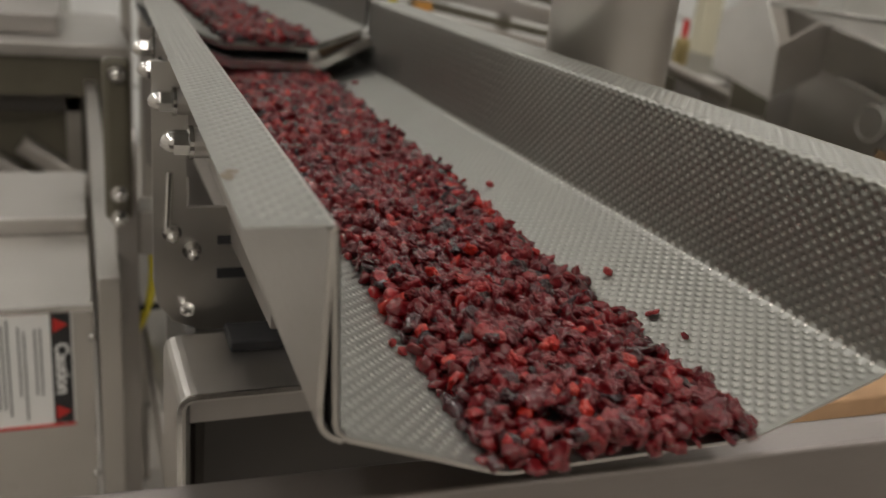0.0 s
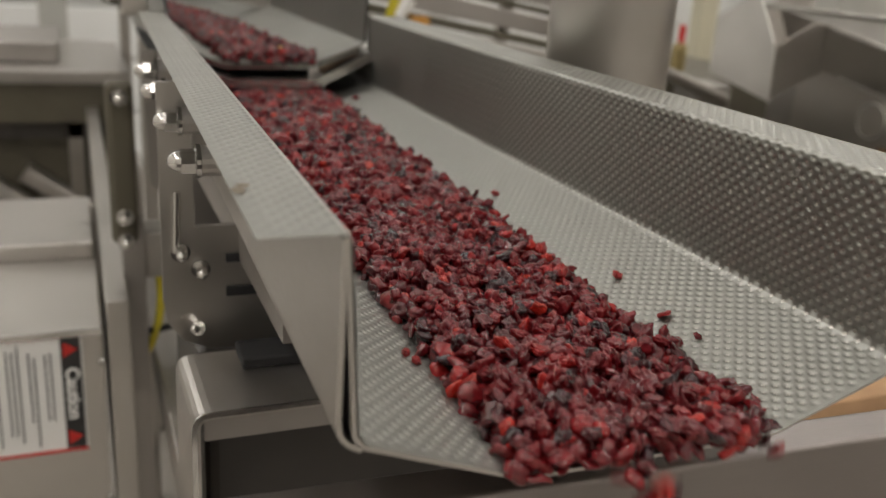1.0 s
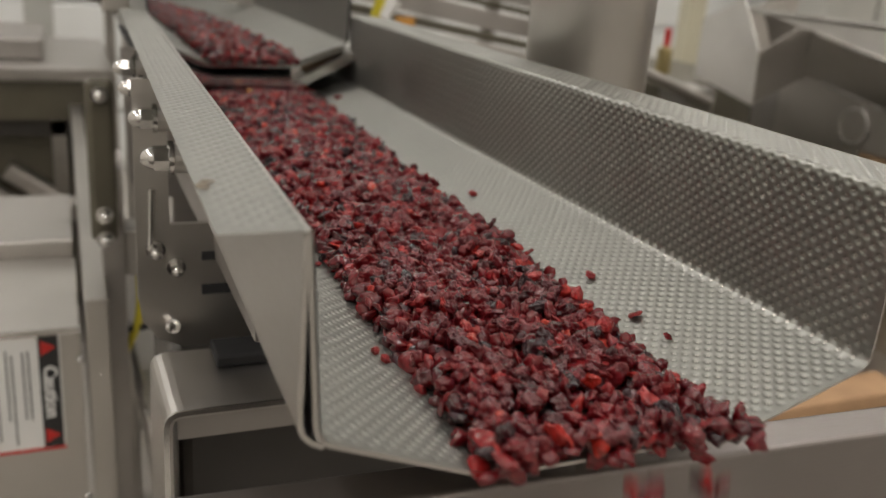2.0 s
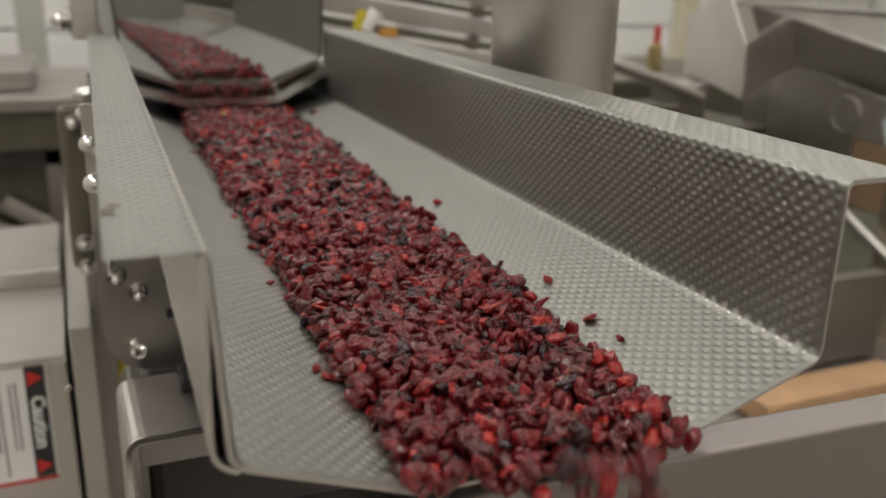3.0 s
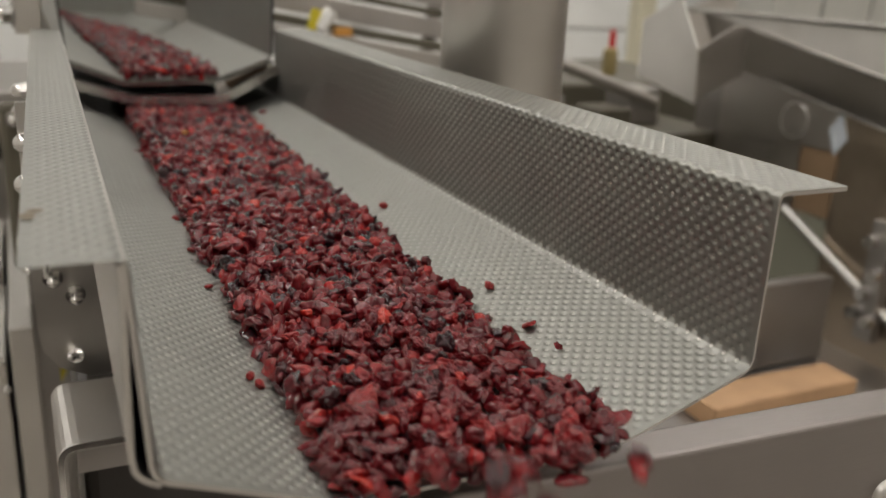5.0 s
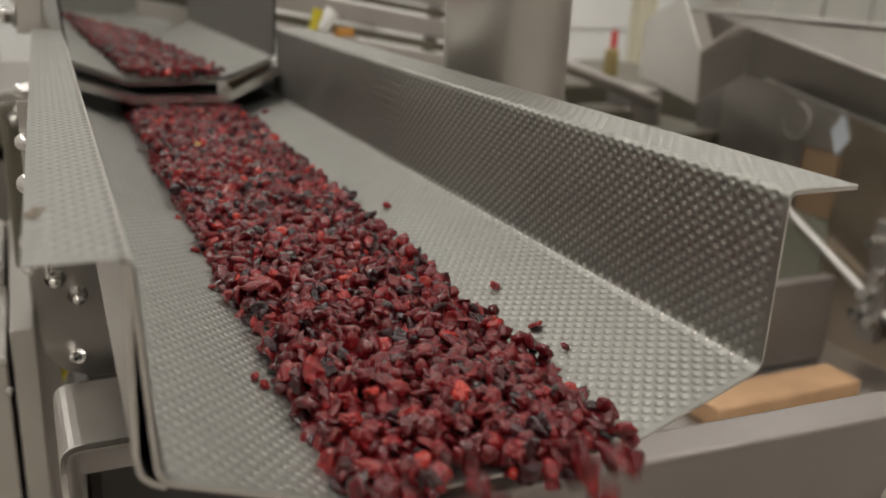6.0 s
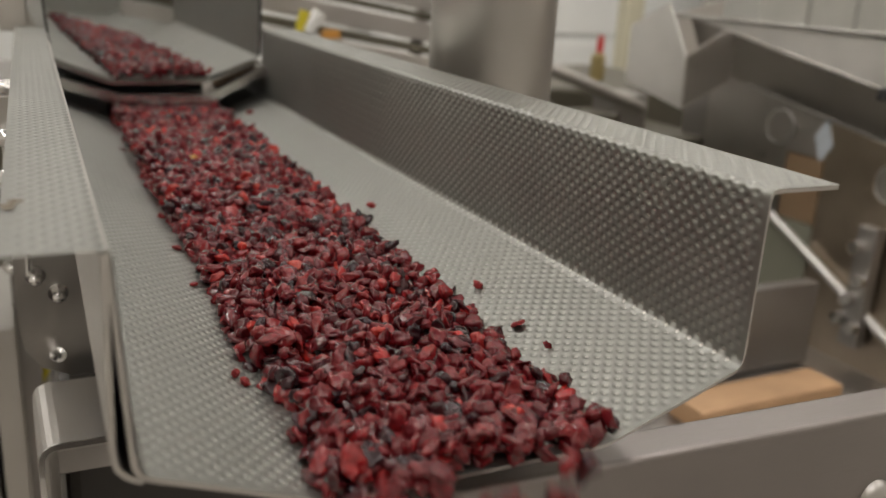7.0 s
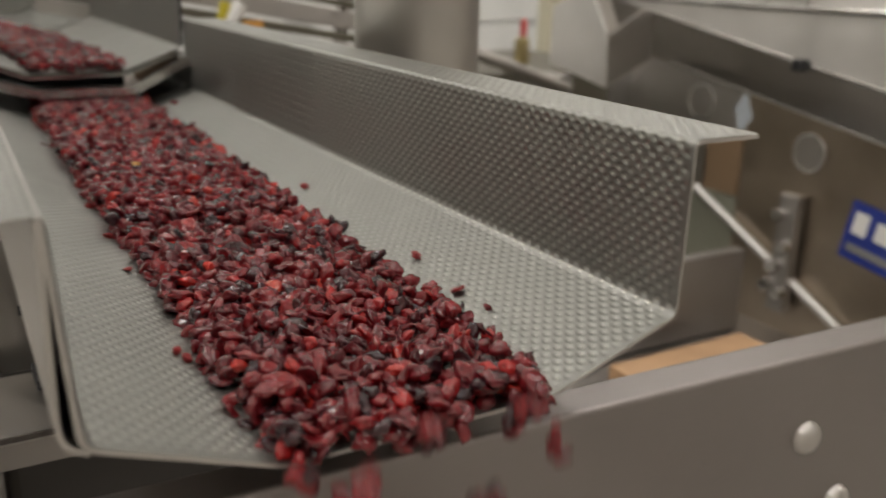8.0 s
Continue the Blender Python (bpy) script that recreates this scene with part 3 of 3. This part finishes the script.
for n, (z0, dz, th) in enumerate(((0.095, -0.173, 0.006), (-0.028, -0.168, 0.005))):
    e = bmesh.new()
    rod(e, (1.449 if n == 0 else 1.517, YE, z0), (1.449 if n == 0 else 1.517, 0.2, z0 + (-0.211 if n == 0 else -0.205)), th * 0.6, 10)
    part("edge_bead", e, CHROME, mach)
part("guard", boxed(1.53, 1.536, 0.2, 1.155, -0.95, -0.05), GUARD, mach, "steel guard panel with its brown reflection painted in")
# Brown reflection on the steel, put in as a flat amber piece
part("board", boxed(1.53, 1.536, 1.158, 1.27, -0.33, -0.172), AMBER_REFLECTION, mach, "amber-brown patch painting a reflection behind the strut")
part("back_plate", prism([(1.158, -0.02), (YE + 0.15, -0.02), (YE + 0.15, -0.33), (1.274, -0.33), (1.274, -0.168), (1.158, -0.168)], "x", 1.53, 1.536), STEEL, mach, "dull steel back plate")
part("lower_board", boxed(1.53, 1.536, 1.158, YE + 0.15, -0.95, -0.334), GREEN_GREY, mach, "green-grey panel below the amber-brown patch")
for y, z in ((0.965, -0.185), (1.30, -0.115)):
    t_pts = [(1.524, y + 0.042 * math.cos(a), z + 0.042 * math.sin(a)) for a in [k * math.pi / 8 for k in range(17)]]
    tube("ring", t_pts, 0.003, CHROME, mach, "bright round port ring")
    b = bmesh.new()
    rod(b, (1.522, y, z), (1.530, y, z), 0.040, 32)
    part("port_disc", b, STEEL, mach)
b = bmesh.new()
rod(b, (1.515, 1.28, -0.33), (1.515, 0.78, -0.57), 0.011, 16)
# The strut's bright reflection is put into its pale colour
part("strut", b, STEEL_LIT, mach, "bright diagonal strut")
part("clamp_plate", boxed(1.49, 1.52, 0.95, 1.00, -0.56, -0.28, bevel=0.004), STEEL_DARK, mach)
for y, z in ((0.99, -0.33), (0.965, -0.40), (0.985, -0.45), (0.96, -0.51), (1.0, -0.50)):
    b = bmesh.new()
    rod(b, (1.47, y, z), (1.495, y, z), 0.016, 6)
    part("clamp_nut", b, CHROME, mach)
part("base_block", boxed(1.30, 1.75, 0.2, 1.75, FLOOR_Z, -0.62, bevel=0.004), STEEL_DARK, mach)
part("bed", boxed(1.56, 2.0, 0.2, 1.7, -0.95, -0.06), STEEL_DARK, mach)
part("bolt_dark", boxed(1.42, 1.448, 0.94, 0.965, 0.0, 0.025, bevel=0.004), RUBBER, mach)
dia = thing("diamond_sticker", "pale blue-white diamond sticker on the guard", "sticker", pose(1.528, 1.165, -0.125))
part("sheet", prism([(-0.027, -0.008), (0.005, -0.052), (0.030, 0.006), (0.0, 0.050)], "x", -0.001, 0.001), PALE_BLUE, dia)
sign = thing("blue_sign", "dark blue maker's plate with white marks", "sign", pose(1.526, 0.722, -0.345, 9, 0, 0))
part("plate", boxed(-0.002, 0.002, -0.13, 0.125, -0.065, 0.065), BLUE, sign)
plate = sign.children[0]
part("mark", boxed(-0.004, -0.0025, 0.075, 0.110, -0.005, 0.045, bevel=0.0006), PAPER, plate, "white square mark")
part("mark", boxed(-0.004, -0.0025, -0.10, 0.055, -0.002, 0.04), PAPER, plate, "white bar")
part("mark", boxed(-0.004, -0.0025, -0.10, 0.110, -0.045, -0.028), GREY_INK, plate, "pale bar")
valve = thing("red_valve", "brass ball valve with a red handle", "valve", pose(1.53, 2.1, -0.05))
part("body", boxed(-0.02, 0.02, -0.02, 0.02, -0.06, 0.03, bevel=0.012), BRASS, valve, "brass body")
part("lever", boxed(-0.006, 0.012, -0.010, 0.010, 0.03, 0.085, bevel=0.006), RED, valve, "red lever")
hop = thing("dark_machine", "dark steel machine body with pipes behind the pipe", "machine", pose(0, 0, 0))
part("body", boxed(0.75, 1.9, 1.95, 2.6, FLOOR_Z, -0.11, bevel=0.01), DARK_PAINT, hop)
b = bmesh.new()
rod(b, (0.9, 1.75, 0.05), (1.45, 1.75, -0.14), 0.018, 16)
part("pipe", b, STEEL, hop)
part("deck", boxed(0.75, 1.6, 1.6, 1.95, -0.75, -0.20, bevel=0.01), DARK_PAINT, hop)
for k, (x, y, h) in enumerate(((0.86, 1.68, 0.05), (1.02, 1.72, 0.09), (1.20, 1.66, 0.06), (1.36, 1.75, 0.10))):
    part("block", boxed(x, x + 0.11, y, y + 0.12, -0.20, -0.20 + h, bevel=0.006), (DARK_PAINT, STEEL_DARK)[k % 2], hop)
cabinet2 = thing("grey_cabinets", "grey steel cabinets against the wall", "cabinet", pose(0, 0, 0))
for x in (3.75, 4.15, 4.55):
    part("cabinet_body", boxed(x, x + 0.38, 3.7, 4.2, FLOOR_Z, 0.5, bevel=0.006), GREY_PAINT, cabinet2)
plank = thing("wood_plank", "raw wooden plank lying on a low steel frame", "plank", pose(0, 0, 0))
part("board", boxed(0.855, 1.20, 0.735, 0.82, -0.542, -0.500, bevel=0.004), WOOD, plank)
low = thing("low_frame", "low dark steel frame carrying a wooden plank", "frame", pose(0, 0, 0))
part("deck", boxed(0.55, 1.28, 0.60, 1.25, -0.58, -0.542, bevel=0.004), STEEL_DARK, low)
part("riser", boxed(0.80, 1.28, 0.90, 0.93, -0.535, -0.36), STEEL_DARK, low)
for x in (0.58, 1.22):
    for y in (0.64, 1.2):
        part("leg", boxed(x, x + 0.04, y, y + 0.04, FLOOR_Z, -0.58), STEEL_DARK, low)


# ---- dried fruit ----
def berry_shapes(count, sub, seed=11):
    """Shrivelled fruit about 12 mm long: wrinkled lumps, and flat bent slices with curled rims."""
    out = []
    rg = np.random.RandomState(seed)
    for k in range(count):
        bm = bmesh.new()
        bmesh.ops.create_icosphere(bm, subdivisions=sub, radius=1)
        v = np.array([p.co[:] for p in bm.verts])
        f = np.array([[q.index for q in p.verts] for p in bm.faces])
        bm.free()
        off = Vector(rg.uniform(-50, 50, 3))
        wide = np.array([noise.noise(Vector(p) * 1.3 + off) for p in v])
        mid = np.array([noise.noise(Vector(p) * 2.7 + off) for p in v])
        crease = np.array([math.exp(-(noise.noise(Vector(p) * 1.9 - off) / 0.09) ** 2) for p in v])
        wrinkle = np.array([math.exp(-(noise.noise(Vector(p) * 4.3 - off) / 0.10) ** 2) for p in v])
        d = 0.40 * wide + 0.24 * mid - 0.17 * crease - 0.05 * wrinkle
        v = v * (1 + d)[:, None]
        if k % 5 < 2:
            v *= np.array([rg.uniform(0.0060, 0.0078), rg.uniform(0.0048, 0.0064), rg.uniform(0.0017, 0.0026)])
            rim = np.hypot(v[:, 0], v[:, 1]) / 0.006
            v[:, 2] += 0.0016 * rim ** 2 * rg.uniform(-0.4, 1.2) + 0.0022 * np.array([noise.noise(Vector((p[0] * 160, p[1] * 160, k))) for p in v])
        else:
            v *= np.array([rg.uniform(0.0052, 0.0070), rg.uniform(0.0040, 0.0054), rg.uniform(0.0028, 0.0042)])
        out.append((v, f))
    return out


FINE_SHAPES = berry_shapes(20, 4, 5)
SHAPES = berry_shapes(16, 3)
FAR_SHAPES = berry_shapes(12, 2)


def turn(rg):
    a, b, c = rg.uniform(0, 6.283), rg.normal(0, 0.75), rg.normal(0, 0.75)
    return np.array(Euler((b, c, a)).to_matrix())


def fruit_mesh(name, places, rg, shapes):
    V, F, n = [], [], 0
    for p in places:
        some = (FAR_SHAPES, SHAPES, FINE_SHAPES)[int(p[3])] if len(p) > 3 else shapes
        v, f = some[rg.randint(len(some))]
        V.append(v @ turn(rg).T * rg.uniform(0.78, 1.12) + np.array(p[:3]))
        F.append(f + n)
        n += len(v)
    me = bpy.data.meshes.new(name)
    V, F = np.concatenate(V), np.concatenate(F)
    me.vertices.add(len(V))
    me.vertices.foreach_set("co", V.ravel())
    me.loops.add(F.size)
    me.loops.foreach_set("vertex_index", F.ravel())
    me.polygons.add(len(F))
    me.polygons.foreach_set("loop_start", np.arange(0, F.size, 3))
    me.polygons.foreach_set("loop_total", np.full(len(F), 3))
    me.polygons.foreach_set("use_smooth", np.ones(len(F), dtype=bool))
    me.update(calc_edges=True)
    me.materials.append(BERRY)
    return me


FEED_SPEED, SECONDS, DRIFT = 0.075, 8.0, 0.022
END_SPEED, SLOWER = 0.103, 0.045  # the bed runs faster towards the edge
FLOOR_PAN = -0.009


def bed_places(y0, y1, rg):
    """Fruit heaped over the pan between y0 and y1: rows across, in three layers, with the detail each one needs."""
    out = []
    across = 0.0076
    y = y0
    while y < y1:
        half = 0.0716 + 0.006 * noise.noise(Vector((0, y * 14, 3))) + 0.004 * noise.noise(Vector((0, y * 60, 9)))
        mid = -0.0012 + DRIFT * y + 0.003 * noise.noise(Vector((4, y * 9, 0)))
        for layer, (z, inset) in enumerate(((0.0035, 0.0), (0.0095, 0.004), (0.0150, 0.013))):
            n = int(2 * (half - inset) / across)
            fine = 0 if layer == 0 else 1 if layer == 1 else 2 if y < 0.6 else 1
            if y > 1.0:
                fine = min(fine, 1 if layer == 2 else 0)
            for i in range(n + 1):
                x = -(half - inset) + i * across + rg.uniform(-0.0035, 0.0035)
                if layer == 2 and noise.noise(Vector((x * 30, y * 30, 5))) < -0.12:
                    continue
                if layer == 0 and abs(x) < half - 0.024 and i % 2:
                    continue
                lift = 0.30 * max(0.0, abs(x + mid) - 0.070)
                out.append((x + mid, y + rg.uniform(-0.0035, 0.0035), FLOOR_PAN + z + lift + rg.uniform(-0.0022, 0.0022), fine))
        y += max(0.0055, 0.0080 * (END_SPEED - SLOWER * y) / 0.096)
    return out


rg = np.random.RandomState(7)
stream = thing("dried_fruit_stream", "stream of glossy dark red dried cranberries on the pan", "dried fruit", pose(0, 0, 0), kind="stuff")
clumps = []
cells = {}
for p in bed_places(0.0, 1.40, rg):
    cell = 0.0125 if p[1] < 0.8 else 0.018
    cells.setdefault((cell, int(math.floor(p[0] / cell)), int(math.floor((p[1] + 0.01) / cell))), []).append(p)
for key in sorted(cells):
    ps = np.array(cells[key])
    c = ps.mean(0)
    c[3] = 0
    ob = new("fruit_clump", fruit_mesh("fruit_clump", ps - c, rg, SHAPES))
    ob.parent = stream
    clumps.append((ob, c[:3]))

# fruit on the upper tray
upper = thing("feed_fruit_stream", "narrow stream of dried cranberries on the feeding tray", "dried fruit", pose(0, 0, 0), kind="stuff")
feed = []
TRAY_EDGE, TRAY_Z = 0.968, 0.046


def feed_x(y, u):
    """The stream on the tray leaves its far side and widens towards the edge."""
    d = max(0.0, y - TRAY_EDGE)
    return 0.008 - 0.02 * d - 0.055 * d * d + u * (0.055 - 0.008 * min(d, 0.6) - 0.10 * max(0.0, d - 0.6))


for i in range(66):
    y = TRAY_EDGE + 0.004 + i * 0.024
    for j in range(5):
        u = (j - 2) / 2.2 + rg.uniform(-0.1, 0.1)
        w = 0.014 - 0.008 * min(1, (y - TRAY_EDGE) / 1.3)
        ps = [(rg.uniform(-w, w), rg.uniform(-0.015, 0.015), rg.uniform(0.003, 0.014)) for q in range(13)]
        ob = new("fruit_clump", fruit_mesh("feed_clump", ps, rg, FAR_SHAPES))
        ob.parent = upper
        feed.append((ob, y, u))

# single fruits lying still on the pan
LOOSE = ((0.098, 0.194, 0.85, 30), (0.092, 0.129, 0.95, 10), (0.092, 0.094, 0.55, 70), (-0.085, 0.120, 0.72, 40), (-0.082, 0.111, 0.70, 65), (-0.075, 0.356, 0.72, 20), (-0.079, 0.269, 0.75, 35), (-0.071, 0.452, 0.7, 0), (0.102, 0.408, 0.8, 50), (-0.069, 0.743, 0.8, 15), (0.113, 0.896, 0.8, 0), (-0.078, 0.93, 0.8, 0))
for k, (x, y, size, turned) in enumerate(LOOSE):
    ob = new("dried_cranberry", fruit_mesh("dried_cranberry", [(0, 0, 0, 2)], rg, SHAPES))
    ob.data.materials.clear()
    ob.data.materials.append(LOOSE_RED if k not in (2, 9, 10, 11) else BERRY)
    z = FLOOR_PAN + 0.3635 * max(0.0, abs(x) - 0.07) + 0.0024
    ob.matrix_basis = pose(x, y, z, 0, -20 if x > 0 else 20, turned) @ Matrix.Diagonal((size, size, size * 0.7, 1))
    tagged(ob, "single dried red cranberry stuck on the pan", "dried fruit", "loose cranberries")


bit = new("yellow_fruit_bit", fruit_mesh("yellow_fruit_bit", [(0, 0, 0)], rg, FAR_SHAPES))
bit.data.materials.clear()
bit.data.materials.append(ORANGE)
bit.data.transform(Matrix.Scale(0.55, 4))
tagged(bit, "small bright yellow bit riding on the dried cranberries", "fruit bit")


# ---- what moves ----
def snap(t):
    return round(t * FPS) / FPS


def bed_y(y, t):
    """How far fruit at y has come after t on a bed that speeds up towards its edge."""
    k = END_SPEED / SLOWER
    return k + (y - k) * math.exp(SLOWER * t)


def ride(c, t):
    """Where fruit from c lies on the moving bed after t."""
    y = bed_y(c[1], t)
    return pose(c[0] - DRIFT * (c[1] - y), y, c[2])


def ordered(rows):
    kept, last = [], -1
    for t, m in rows:
        if t <= SECONDS + 0.6 and frame(t) > last:
            kept.append((t, m))
            last = frame(t)
    return kept


def motions():
    walk(bit, [(0, pose(0.028, 1.08, 0.066)), (1.1, pose(0.026, 0.975, 0.066)), (1.3, pose(0.010, 0.950, 0.017)), (2.8, pose(-0.012, 0.883, 0.016)), (4.5, pose(-0.017, 0.767, 0.016)), (6.5, pose(-0.018, 0.626, 0.016)), (8, pose(-0.021, 0.506, 0.016))])
    rg = np.random.RandomState(21)
    for ob, c in clumps:
        leaves = -0.008 + rg.uniform(-0.009, 0.007)
        k = END_SPEED / SLOWER
        te = max(0.0, snap(math.log((k - leaves) / max(0.01, k - c[1])) / SLOWER)) if c[1] > leaves else 0.0
        vy, spin, tilt = rg.uniform(0.10, 0.24), rg.uniform(-25, 25), rg.uniform(10, 40)
        rows = [(0, ride(c, 0))]
        if te > 1.0:
            rows += [(snap(te * f), ride(c, snap(te * f))) for f in (0.25, 0.5, 0.75)]
            rows += [(te - 0.2, ride(c, te - 0.2))]
        edge = ride(c, te).translation
        for d in (0.0, 0.0667, 0.1333, 0.2, 0.2667, 0.3333, 0.4):
            z = edge.z - 4.9 * d * d - 0.03 * d
            rows.append((te + d, pose(edge.x, edge.y - vy * d, z, tilt * d / 0.1, 0, spin * d / 0.1)))
        if te + 0.4 < SECONDS:
            rows.append((SECONDS, rows[-1][1]))
        walk(ob, ordered(rows))
    for ob, y, u in feed:
        te = snap((y - TRAY_EDGE) / FEED_SPEED)
        land = (feed_x(TRAY_EDGE, u), TRAY_EDGE - 0.030, FLOOR_PAN + 0.006)
        rows = [(t, pose(feed_x(y - FEED_SPEED * t, u), y - FEED_SPEED * t, TRAY_Z)) for t in [snap(k * te / 5) for k in range(6)]]
        rows += [(te + 0.0667, pose(land[0], TRAY_EDGE - 0.008, TRAY_Z - 0.018)), (te + 0.1333, pose(*land))]
        for d in (0.3, 1.0):
            rows.append((te + 0.1333 + d, ride(land, d)))
        rest = max(1.5, SECONDS - te)
        rows.append((te + 0.1333 + rest, ride(land, rest)))
        kept, last = [], -1
        for t, m in rows:
            if frame(t) > last:
                kept.append((t, m))
                last = frame(t)
        walk(ob, kept)


motions()
